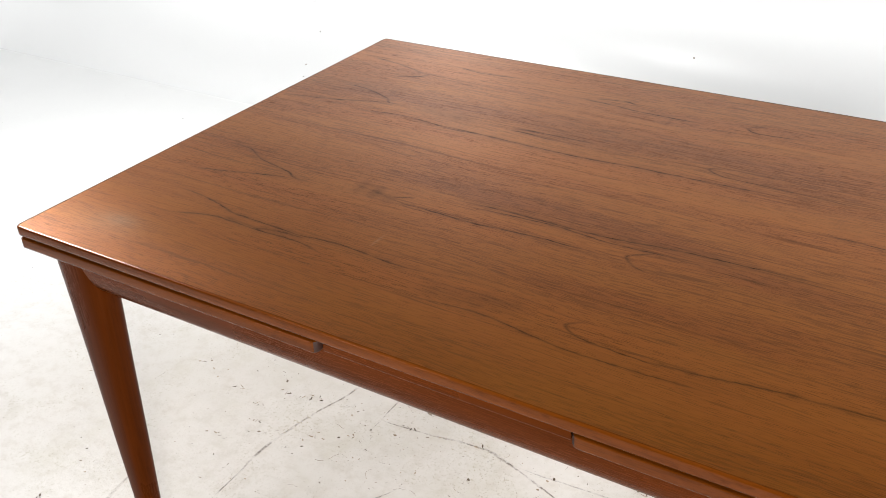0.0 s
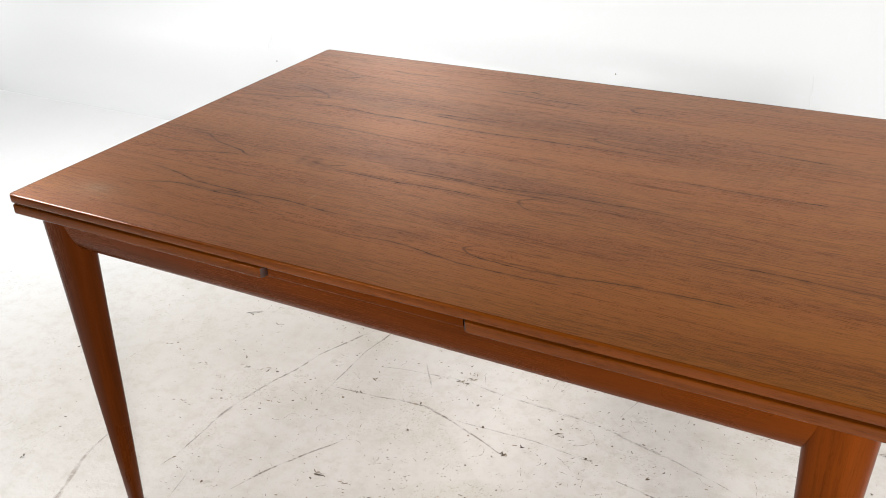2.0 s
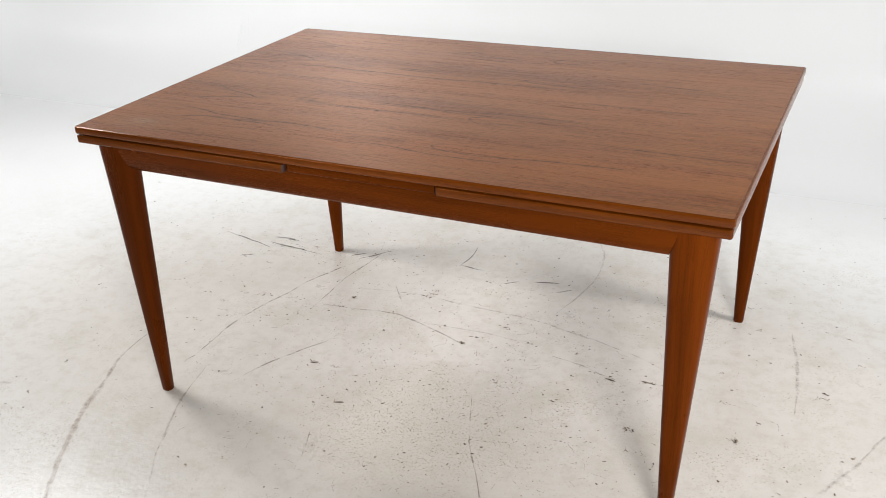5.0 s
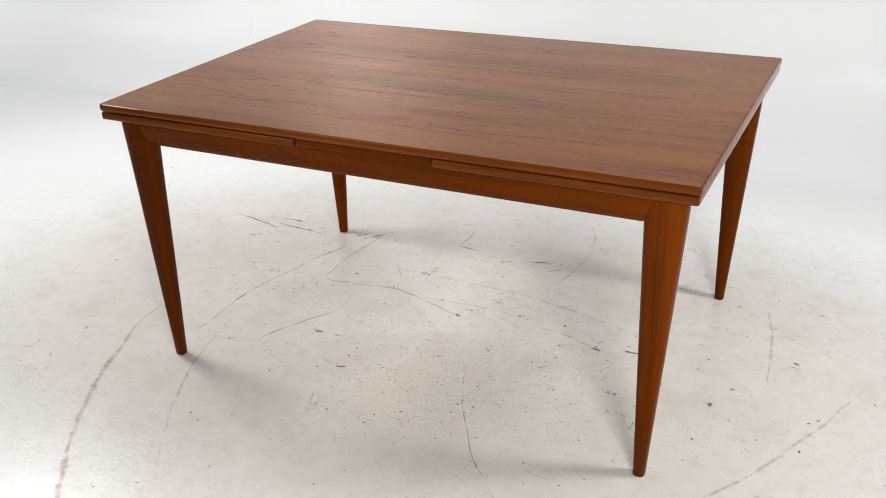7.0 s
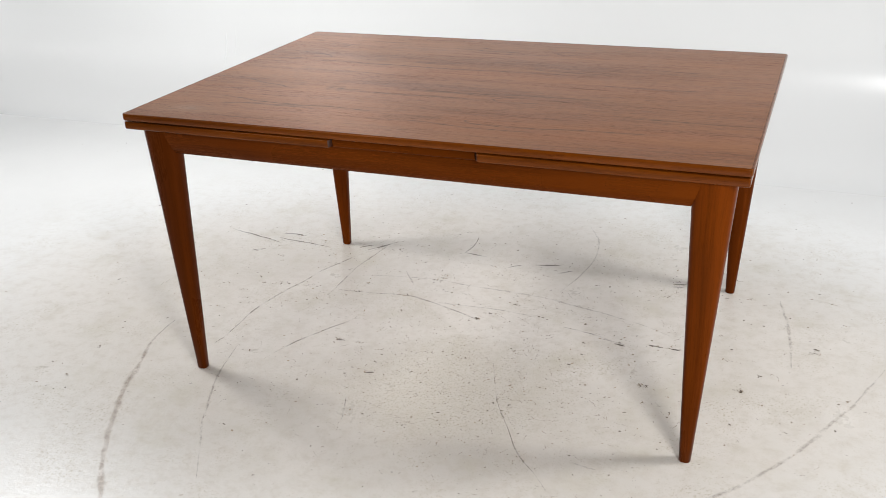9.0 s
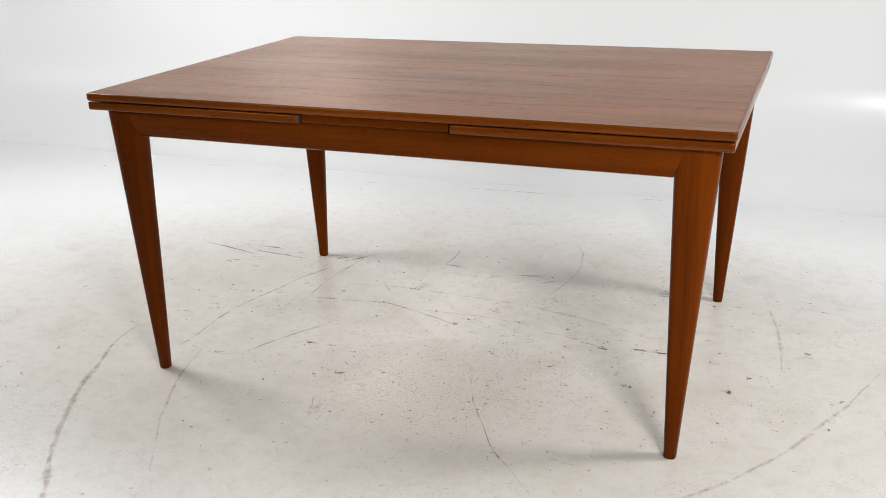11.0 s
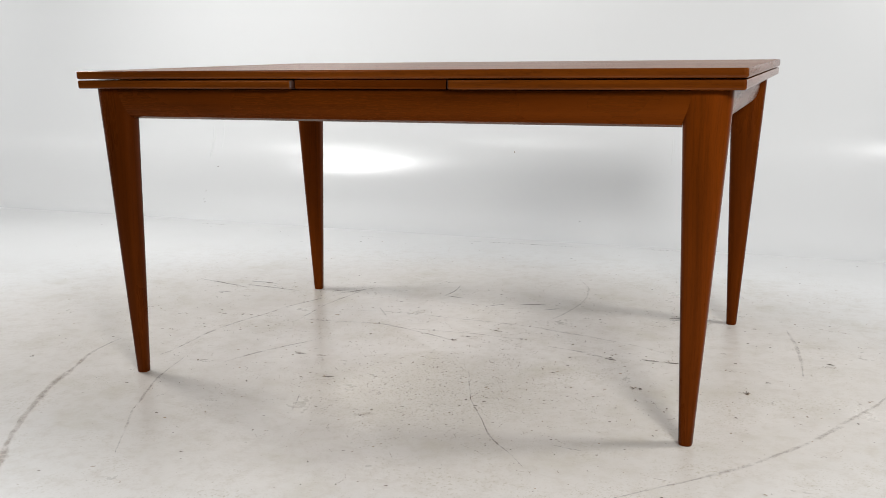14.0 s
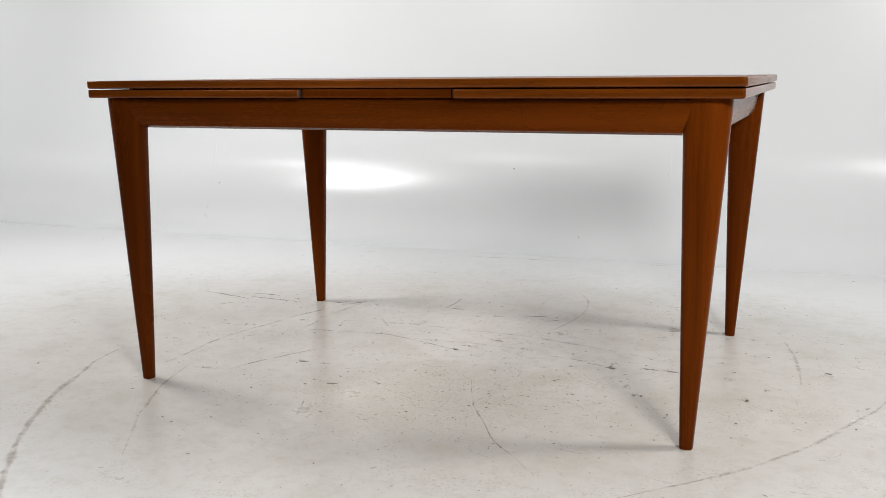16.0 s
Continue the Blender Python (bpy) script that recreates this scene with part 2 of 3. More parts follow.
def rounded(x0, x1, y0, y1, radii, steps=6):
    """The outline of a rectangle with a radius for each corner, anticlockwise from (x0, y0)."""
    out = []
    for (cx, cy, sx, sy, a0), r in zip(((x0, y0, 1, 1, 180), (x1, y0, -1, 1, 270), (x1, y1, -1, -1, 0), (x0, y1, 1, -1, 90)), radii):
        for k in range(steps + 1):
            a = radians(a0 + 90 * k / steps)
            out.append((cx + sx * r + r * math.cos(a), cy + sy * r + r * math.sin(a)))
    return out


def loft(bm, rings, caps=True):
    """Skins closed rings of equal length."""
    rows = [[bm.verts.new(p) for p in ring] for ring in rings]
    for a, b in zip(rows, rows[1:]):
        for k in range(len(a)):
            j = (k + 1) % len(a)
            bm.faces.new((a[k], a[j], b[j], b[k]))
    if caps:
        bm.faces.new(rows[0][::-1])
        bm.faces.new(rows[-1])


def board(bm, x0, x1, y0, y1, z0, z1, radii, low, high, steps=6):
    """A board whose lower and upper edges are rounded by low and high."""
    rings = []
    for k in range(5):
        a = radians(90 * k / 4)
        i = low * (1 - math.sin(a))
        rings.append([(x, y, z0 + low * (1 - math.cos(a))) for x, y in rounded(x0 + i, x1 - i, y0 + i, y1 - i, [max(r - i, 0.0004) for r in radii], steps)])
    for k in range(5):
        a = radians(90 * k / 4)
        i = high * (1 - math.cos(a))
        rings.append([(x, y, z1 - high * (1 - math.sin(a))) for x, y in rounded(x0 + i, x1 - i, y0 + i, y1 - i, [max(r - i, 0.0004) for r in radii], steps)])
    loft(bm, rings)


# ---------------------------------------------------------------- studio
ROOM = (-5.1, 5.0, -5.2, 1.95)
COVE, WHITE, TALL = 0.45, 2.05, 3.6


def room_ring(inset, z):
    x0, x1, y0, y1 = ROOM
    return [(x, y, z) for x, y in rounded(x0 + inset, x1 - inset, y0 + inset, y1 - inset, [0.95 - inset] * 4, 10)]


bm = bmesh.new()
bm.faces.new([bm.verts.new(p) for p in room_ring(COVE, 0.0)])
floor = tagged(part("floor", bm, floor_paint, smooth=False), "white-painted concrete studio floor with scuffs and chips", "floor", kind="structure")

rings = [room_ring(COVE * (1 - math.sin(radians(90 * k / 20))), COVE * (1 - math.cos(radians(90 * k / 20)))) for k in range(21)]
rings += [room_ring(0.0, 1.4), room_ring(0.0, WHITE), room_ring(0.0, TALL)]


def wall_piece(name, material, label, keep):
    """The faces of the room's shell whose centres are to be kept."""
    bm = bmesh.new()
    loft(bm, rings, caps=False)
    bmesh.ops.delete(bm, geom=[f for f in bm.faces if not keep(f.calc_center_median())], context="FACES")
    ob = part(name, bm, material, angle=80)
    return tagged(ob, label, "wall", kind="structure")


wall = wall_piece("wall_cyclorama", wall_paint, "glossy white studio wall curving into the floor", lambda c: c.z < WHITE and c.y > -4.0)
wall_piece("wall_front", dark_paint, "plain dark grey studio wall behind the lamps", lambda c: c.z < WHITE and c.y <= -4.0)
# unseen dark band, added so that the near tabletop reflects less white
wall_piece("wall_upper", dark_paint, "unseen dark grey wall added above the white backdrop to dim reflections", lambda c: c.z > WHITE)

bm = bmesh.new()
loft(bm, [room_ring(-0.1, TALL), room_ring(-0.1, TALL + 0.1)])
tagged(part("ceiling", bm, ceiling_paint), "plain dark grey studio ceiling", "ceiling", kind="structure")


def paint_run(x, low, high, size):
    """A run of paint that has dried as a bead on the curve of the wall."""
    bm = bmesh.new()
    rings = []
    for k in range(13):
        a = radians(low + (high - low) * k / 12)
        r = size * (0.25 + 0.75 * math.sin(math.pi * min(1.0, 0.12 + k / 13)) ** 0.7)
        c = Vector((x + 0.006 * noise.noise((k * 0.4, x, 0)), ROOM[3] - COVE + COVE * math.sin(a), COVE - COVE * math.cos(a)))
        out = Vector((0, -math.sin(a), math.cos(a)))
        rings.append([c + Vector((r * math.cos(b), 0, 0)) + out * 0.5 * r * math.sin(b) for b in np.arange(10) * math.pi / 5])
    loft(bm, rings)
    return part("paint_run", bm, wall_paint, wall)


paint_run(-2.03, 64, 84, 0.006)
paint_run(-1.97, 70, 88, 0.003)
paint_run(0.313, 68, 84, 0.003)

# specks of dirt on the curve of the wall
bm = bmesh.new()
for x, deg in ((-0.394, 72.8), (-0.033, 27.9), (-1.941, 27.2), (-1.972, 57.1), (-1.981, 37.6), (-1.96, 30.0)):
    a = radians(deg)
    out, up = Vector((0, -math.sin(a), math.cos(a))), Vector((0, math.cos(a), math.sin(a)))
    c = Vector((x, ROOM[3] - COVE + COVE * math.sin(a), COVE - COVE * math.cos(a))) + 0.0012 * out
    bm.faces.new([bm.verts.new(c + r * (Vector((math.cos(b), 0, 0)) + 0.8 * math.sin(b) * up)) for b, r in ((0, 0.004), (1.1, 0.003), (2.0, 0.0045), (3.2, 0.0028), (4.4, 0.004), (5.3, 0.0033))])
tagged(part("dirt_specks", bm, chip, wall, smooth=False), kind="stuff")

# ---------------------------------------------------------------- table
table = tagged(new("dining_table"), "reddish-brown teak extending dining table on white studio floor", "table")
table.location = (0.0435, 0.057, 0)
HL, HW, TOP, LIP = 0.756, 0.508, 0.741, 0.0045


def curve_through(points, step):
    """Points every step metres along a smooth line through a few points."""
    pts = [np.array(p, float) for p in points]
    pts = [pts[0] * 2 - pts[1]] + pts + [pts[-1] * 2 - pts[-2]]
    out = []
    for a, b, c, d in zip(pts, pts[1:], pts[2:], pts[3:]):
        n = max(3, int(np.linalg.norm(c - b) / step))
        for s in np.arange(n) / n:
            out.append(0.5 * (2 * b + (c - a) * s + (2 * a - 5 * b + 4 * c - d) * s * s + (3 * b - a - 3 * c + d) * s ** 3))
    return out + [pts[-2]]


# the veneer is a fine grid that carries the strength of its figure
NX, NY = 620, 1300
gx, gy = np.linspace(-HL + LIP, HL - LIP, NX), np.linspace(-HW + LIP, HW - LIP, NY)
figure = np.zeros((NY, NX))


def vein(points, width=0.0022, force=0.8, halo=0.35):
    """A dark growth line of the veneer, with a brown smear beside it, that fades at its ends."""
    line = curve_through(points, 0.0025)
    for k, (px, py) in enumerate(line):
        end = min(1.0, 0.15 + 5.0 * min(k, len(line) - 1 - k) / len(line))
        py += 0.0014 * noise.noise((px * 30, py * 10, 0)) + 0.0009 * noise.noise((px * 120, py * 40, 0))
        w = 1.5 * width * (0.8 + 0.7 * noise.noise((px * 60, py * 20, 0)))
        i0, i1 = np.searchsorted(gx, (px - 0.008, px + 0.008))
        j0, j1 = np.searchsorted(gy, (py - 0.022, py + 0.022))
        dx, dy = gx[None, i0:i1] - px, gy[j0:j1, None] - py
        core = np.exp(-((dy / (w * 0.6)) ** 2 + (dx / 0.0035) ** 2))
        soft = halo * np.exp(-((dy / (w * 2.6)) ** 2 + (dx / 0.005) ** 2))
        figure[j0:j1, i0:i1] = np.maximum(figure[j0:j1, i0:i1], min(1.0, force * (2.7 if width < 0.004 else 1.1)) * (0.85 + 0.4 * noise.noise((px * 35, py * 50, 7))) * end * np.maximum(core, soft))


vein(((-0.641, -0.285), (-0.547, -0.297), (-0.483, -0.314), (-0.411, -0.319), (-0.342, -0.322), (-0.279, -0.316), (-0.173, -0.324), (-0.086, -0.319)), 0.0030, 0.95, 0.3)
vein(((-0.591, -0.364), (-0.501, -0.337), (-0.411, -0.340), (-0.341, -0.339), (-0.269, -0.353)), 0.0028, 0.75)
vein(((-0.431, -0.342), (-0.383, -0.328), (-0.325, -0.327)), 0.0050, 0.8, 0.5)
vein(((-0.491, -0.329), (-0.451, -0.333), (-0.401, -0.337)), 0.0055, 0.6, 0.5)
vein(((-0.678, -0.113), (-0.620, -0.116), (-0.576, -0.140), (-0.503, -0.158), (-0.476, -0.172), (-0.432, -0.174)), 0.0026, 0.75, 0.3)
vein(((-0.661, -0.222), (-0.576, -0.200), (-0.512, -0.181), (-0.478, -0.177)), 0.0022, 0.6, 0.3)
vein(((-0.372, -0.144), (-0.334, -0.150), (-0.278, -0.162)), 0.0075, 0.7, 0.6)
vein(((-0.310, -0.152), (-0.274, -0.164), (-0.228, -0.165), (-0.138, -0.169), (-0.057, -0.163), (0.080, -0.163)), 0.0030, 0.85, 0.25)
vein(((-0.294, -0.156), (-0.258, -0.140)), 0.0022, 0.6)
vein(((-0.733, 0.125), (-0.644, 0.141), (-0.598, 0.155), (-0.526, 0.178)), 0.0032, 0.85, 0.25)
vein(((-0.666, 0.220), (-0.632, 0.224), (-0.582, 0.213), (-0.538, 0.195), (-0.522, 0.178), (-0.486, 0.185)), 0.0030, 0.75, 0.25)
vein(((-0.711, 0.388), (-0.613, 0.369), (-0.547, 0.346), (-0.535, 0.348)), 0.0028, 0.7, 0.25)
vein(((-0.593, 0.305), (-0.549, 0.326), (-0.534, 0.348)), 0.0028, 0.6, 0.25)
vein(((-0.467, 0.187), (-0.382, 0.174), (-0.319, 0.179)), 0.0100, 0.4, 0.8)
vein(((-0.570, 0.119), (-0.459, 0.135), (-0.350, 0.122), (-0.238, 0.128)), 0.0026, 0.6, 0.2)
vein(((-0.448, 0.129), (-0.266, 0.124), (-0.113, 0.118), (0.014, 0.124), (0.098, 0.125), (0.301, 0.130)), 0.0030, 0.65, 0.3)
vein(((-0.249, 0.167), (-0.239, 0.178), (-0.195, 0.180), (-0.085, 0.181)), 0.0034, 0.95, 0.2)
vein(((-0.253, 0.166), (-0.212, 0.167), (-0.155, 0.158)), 0.0028, 0.7, 0.2)
vein(((-0.211, -0.115), (-0.098, -0.112), (0.007, -0.116), (0.082, -0.113), (0.169, -0.103), (0.396, -0.097)), 0.0032, 0.7, 0.35)
vein(((-0.176, -0.126), (-0.036, -0.119), (0.066, -0.128), (0.200, -0.122)), 0.0024, 0.6, 0.2)
vein(((0.134, -0.128), (0.106, -0.145), (0.102, -0.155), (0.118, -0.172), (0.143, -0.181)), 0.0022, 0.8, 0.15)
vein(((0.161, 0.187), (0.115, 0.175), (0.137, 0.157), (0.181, 0.154), (0.361, 0.146)), 0.0022, 0.6, 0.2)
vein(((0.171, 0.398), (0.131, 0.377), (0.125, 0.361), (0.152, 0.350), (0.239, 0.359)), 0.0024, 0.55, 0.15)
vein(((-0.214, 0.366), (-0.139, 0.361), (-0.075, 0.352), (0.051, 0.349)), 0.0030, 0.7, 0.25)
vein(((-0.177, 0.374), (-0.121, 0.388), (-0.085, 0.377)), 0.0026, 0.55, 0.2)
vein(((-0.508, 0.413), (-0.437, 0.402), (-0.353, 0.410)), 0.0026, 0.5, 0.2)
vein(((0.121, -0.325), (0.102, -0.337), (0.098, -0.347), (0.120, -0.361), (0.172, -0.367), (0.236, -0.369)), 0.0022, 0.85, 0.15)
vein(((-0.131, -0.385), (-0.009, -0.374), (0.118, -0.392), (0.300, -0.389)), 0.0024, 0.55, 0.3)
vein(((-0.131, -0.355), (-0.054, -0.349), (0.048, -0.332)), 0.0090, 0.35, 0.8)
vein(((0.194, -0.369), (0.292, -0.360), (0.374, -0.349), (0.550, -0.341)), 0.0026, 0.55, 0.3)
vein(((0.301, 0.039), (0.451, 0.034), (0.621, 0.041)), 0.0026, 0.45, 0.3)
vein(((0.420, -0.234), (0.550, -0.229), (0.700, -0.235)), 0.0026, 0.5, 0.3)
vein(((0.381, 0.233), (0.461, 0.226), (0.561, 0.220)), 0.0026, 0.5, 0.3)
# a pale rub near the corner with its glare painted in, and a short scratch
for px, py, rx, ry, force in ((-0.622, -0.415, 0.026, 0.014, 0.30), (-0.63, -0.43, 0.07, 0.035, 0.20), (-0.234, -0.281, 0.002, 0.016, 0.3)):
    figure -= force * np.exp(-(((gx[None, :] - px) / rx) ** 2 + ((gy[:, None] - py) / ry) ** 2))

bm = bmesh.new()
board(bm, -HL + LIP, HL - LIP, -HW + LIP, HW - LIP, TOP - 0.0183, TOP - 0.0010, (0.0005,) * 4, 0.0005, 0.0003)
tabletop = part("tabletop", bm, teak_x, table)

xx, yy = np.meshgrid(gx, gy)
verts = np.stack([xx.ravel(), yy.ravel(), np.full(NX * NY, TOP - 0.0001)], 1)
a = (np.arange(NY - 1)[:, None] * NX + np.arange(NX - 1)[None, :]).ravel()
quads = np.stack([a, a + 1, a + NX + 1, a + NX], 1).ravel()
mesh = bpy.data.meshes.new("veneer_panel")
mesh.vertices.add(NX * NY)
mesh.vertices.foreach_set("co", verts.ravel())
mesh.loops.add(len(quads))
mesh.loops.foreach_set("vertex_index", quads.astype(np.int32))
mesh.polygons.add(len(a))
mesh.polygons.foreach_set("loop_start", (np.arange(len(a)) * 4).astype(np.int32))
mesh.update(calc_edges=True)
mesh.attributes.new("figure", "FLOAT", "POINT").data.foreach_set("value", figure.ravel().astype(np.float32))
mesh.materials.append(teak_top)
panel = new("veneer_panel", mesh)
panel.parent = tabletop
tagged(panel, "wide teak veneer with flame figure")


def lipping(first, count, material):
    """One side of the solid edge round the top, mitred at the corners."""
    prof = [(LIP, TOP - 0.0185), (0.0040, TOP - 0.0185), (0.0022, TOP - 0.0175), (0.0006, TOP - 0.0155), (0.0, TOP - 0.013),
            (0.0, TOP - 0.0030), (0.0003, TOP - 0.0015), (0.0011, TOP - 0.0005), (0.0024, TOP), (LIP - 0.0004, TOP), (LIP, TOP - 0.0006)]
    bm = bmesh.new()
    rows = []
    for inset, z in prof:
        ring = rounded(-HL + inset, HL - inset, -HW + inset, HW - inset, [max(0.009 - inset, 0.0045)] * 4)
        rows.append([bm.verts.new((*ring[(first + k) % len(ring)], z)) for k in range(count)])
    for a, b in zip(rows, rows[1:] + rows[:1]):
        for k in range(count - 1):
            bm.faces.new((a[k], a[k + 1], b[k + 1], b[k]))
    return part("lipping", bm, material, tabletop, angle=50)


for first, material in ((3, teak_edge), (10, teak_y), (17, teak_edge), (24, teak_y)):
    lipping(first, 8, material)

# a dark block added between the leaves and the top, so no light shows through
bm = bmesh.new()
board(bm, -0.665, 0.685, -HW + 0.045, HW - 0.045, 0.7201, TOP - 0.0187, (0.001,) * 4, 0.0005, 0.0005)
part("gap_block", bm, dark_slot, table, "dark filler block under the top")

# two pull-out leaves and the fixed board between them
for x0, x1, r in ((-HL + 0.003, -0.1755, (0.006, 0.009, 0.009, 0.006)), (0.1785, HL - 0.003, (0.009, 0.006, 0.006, 0.009))):
    bm = bmesh.new()
    board(bm, x0, x1, -HW + 0.0010, HW - 0.0010, 0.7010, 0.7199, r, 0.0045, 0.0020)
    leaf = part("pull_out_leaf", bm, teak_edge, table)
    # dark end grain towards the middle of the table
    leaf.data.materials.append(end_grain)
    for face in leaf.data.polygons:
        if face.normal.x * (x0 + x1) < -0.5 * abs(x0 + x1):
            face.material_index = 1
bm = bmesh.new()
board(bm, -0.1725, 0.1755, -HW + 0.011, HW - 0.011, 0.7010, 0.7215, (0.001,) * 4, 0.0045, 0.0022)
part("centre_board", bm, teak_x, table)


def leg_at(z):
    """Centre and half widths of a leg at the height z."""
    marks = ((0.0, 0.0125), (0.002, 0.0138), (0.15, 0.0207), (0.32, 0.0288), (0.48, 0.0364), (0.60, 0.0420), (0.66, 0.0448), (0.7006, 0.0466))
    r = float(np.interp(z, [m[0] for m in marks], [m[1] for m in marks]))
    return 0.6655 + 0.0165 * z / 0.70, 0.452, r, r * (1 - 0.27 * min(1.0, z / 0.5))


ROUND = 2.7
# the old legs stand a little out of true: how far each foot has moved along the table's depth
LEAN = {(-1, -1): 0.006, (-1, 1): 0.014, (1, -1): 0.006, (1, 1): 0.0}


def leg(sx, sy):
    bm = bmesh.new()
    rings = []
    for z in (0.0, 0.002, 0.15, 0.32, 0.48, 0.60, 0.66, 0.7006):
        cx, cy, rx, ry = leg_at(z)
        lean = LEAN[sx, sy] * max(0.0, 1 - z / 0.62)
        ring = []
        for k in range(48):
            a = 2 * math.pi * k / 48
            c, s = math.cos(a), math.sin(a)
            ring.append((sx * (cx + rx * math.copysign(abs(c) ** (2 / ROUND), c)), sy * (cy + ry * math.copysign(abs(s) ** (2 / ROUND), s)) - lean, z))
        rings.append(ring)
    loft(bm, rings)
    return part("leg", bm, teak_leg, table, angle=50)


for sx in (-1, 1):
    for sy in (-1, 1):
        leg(sx, sy)


def rail(face, way, along_x, material):
    """A side rail with a rounded lower face, scribed to the round legs with a fine open joint."""
    bm = bmesh.new()
    depth = []
    for k in range(13):
        # the joint runs straight and slanting over the round of the leg
        reach = min(1.0, 0.37 + 0.63 * k / 12)
        depth.append((0.0333 * (0.972 - (1 - reach ** ROUND) ** (1 / ROUND)), 0.6988 - 0.0690 * k / 12))
    prof = [(face - 0.034, 0.7006), (face - 0.014, 0.7006), (face - 0.014, 0.6986)] + [(face - back, z) for back, z in depth]
    rings = []
    for sign in (-1, 1):
        ring = []
        for d, z in prof:
            cx, cy, rx, ry = leg_at(z)
            if not along_x:
                cx, cy, rx, ry = cy, cx, ry, rx
            t = min(1.0, max(0.0, (d - cy) / ry))
            end = sign * (cx - rx * (1 - t ** ROUND) ** (1 / ROUND) - 0.0018)
            ring.append((end, way * d, z) if along_x else (way * d, end, z))
        rings.append(ring)
    loft(bm, rings)
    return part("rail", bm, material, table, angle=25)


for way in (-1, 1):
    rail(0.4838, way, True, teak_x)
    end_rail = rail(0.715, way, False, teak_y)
    bm = bmesh.new()
    loft(bm, [[(way * x, 0.335 + r * math.cos(a), 0.688 + r * math.sin(a)) for a in np.arange(12) * math.pi / 6] for x, r in ((0.70, 0.005), (0.7155, 0.005), (0.7165, 0.004))])
    part("dowel", bm, dark_slot, end_rail, "dark wooden dowel head")

# ---------------------------------------------------------------- marks on the floor
rng = random.Random(4)


def stroke(points, width, material, wobble=0.004, name="scuff_mark"):
    """A worn stroke over the floor along a smooth line through a few points."""
    pts = [Vector((*p, 0)) for p in points]
    pts = [pts[0] * 2 - pts[1]] + pts + [pts[-1] * 2 - pts[-2]]
    line = []
    for k in range(1, len(pts) - 2):
        a, b, c, d = pts[k - 1:k + 3]
        steps = max(4, int((c - b).length / 0.02))
        for i in range(steps):
            s = i / steps
            line.append(0.5 * (2 * b + (c - a) * s + (2 * a - 5 * b + 4 * c - d) * s * s + (3 * b - a - 3 * c + d) * s ** 3))
    line.append(pts[-2])
    bm = bmesh.new()
    rows = []
    for k, p in enumerate(line):
        ahead = (line[min(k + 1, len(line) - 1)] - line[max(k - 1, 0)]).normalized()
        side = Vector((-ahead.y, ahead.x, 0))
        p = p + side * wobble * (noise.noise(p * 9) + 0.5 * noise.noise(p * 31))
        w = width * (0.65 + 0.5 * noise.noise(p * 17)) * min(1.0, 0.25 + 3 * min(k, len(line) - 1 - k) / len(line))
        rows.append([bm.verts.new(p + side * w / 2 + Vector((0, 0, 0.0007))), bm.verts.new(p - side * w / 2 + Vector((0, 0, 0.0007)))])
    uv = bm.loops.layers.uv.new("across")
    for k, (a, b) in enumerate(zip(rows, rows[1:])):
        face = bm.faces.new((a[0], a[1], b[1], b[0]))
        for loop, v in zip(face.loops, (1, 0, 0, 1)):
            loop[uv].uv = (k / len(rows), v)
    return part(name, bm, material, floor, smooth=False)


for points, width, material in (
    (((-0.866, -0.195), (-0.864, -0.261), (-0.846, -0.357), (-0.799, -0.468), (-0.760, -0.577), (-0.699, -0.697), (-0.634, -0.803), (-0.554, -0.915), (-0.450, -1.045), (-0.200, -1.290)), 0.032, scuff_soft),
    (((-0.596, -0.272), (-0.567, -0.387), (-0.542, -0.471), (-0.497, -0.571), (-0.438, -0.683), (-0.341, -0.839)), 0.013, scuff_faint),
    (((-0.472, 0.260), (-0.354, 0.290), (-0.220, 0.312), (-0.077, 0.303), (0.154, 0.294), (0.261, 0.270), (0.364, 0.248), (0.492, 0.210), (0.581, 0.171)), 0.014, scuff_faint),
    (((1.148, 0.160), (1.072, -0.036), (0.938, -0.312), (0.810, -0.492), (0.620, -0.691)), 0.022, scuff_faint),
    (((0.859, 0.491), (0.898, 0.298), (0.915, 0.097)), 0.02, scuff_faint),
    (((0.170, 0.900), (0.235, 0.759), (0.251, 0.569), (0.207, 0.336)), 0.012, scuff_faint),
    (((-0.177, 0.163), (-0.026, 0.166), (0.083, 0.172), (0.194, 0.164)), 0.01, scuff_faint),
    (((-0.322, 0.342), (-0.256, 0.253)), 0.01, scuff_faint),
):
    stroke(points, width, material)
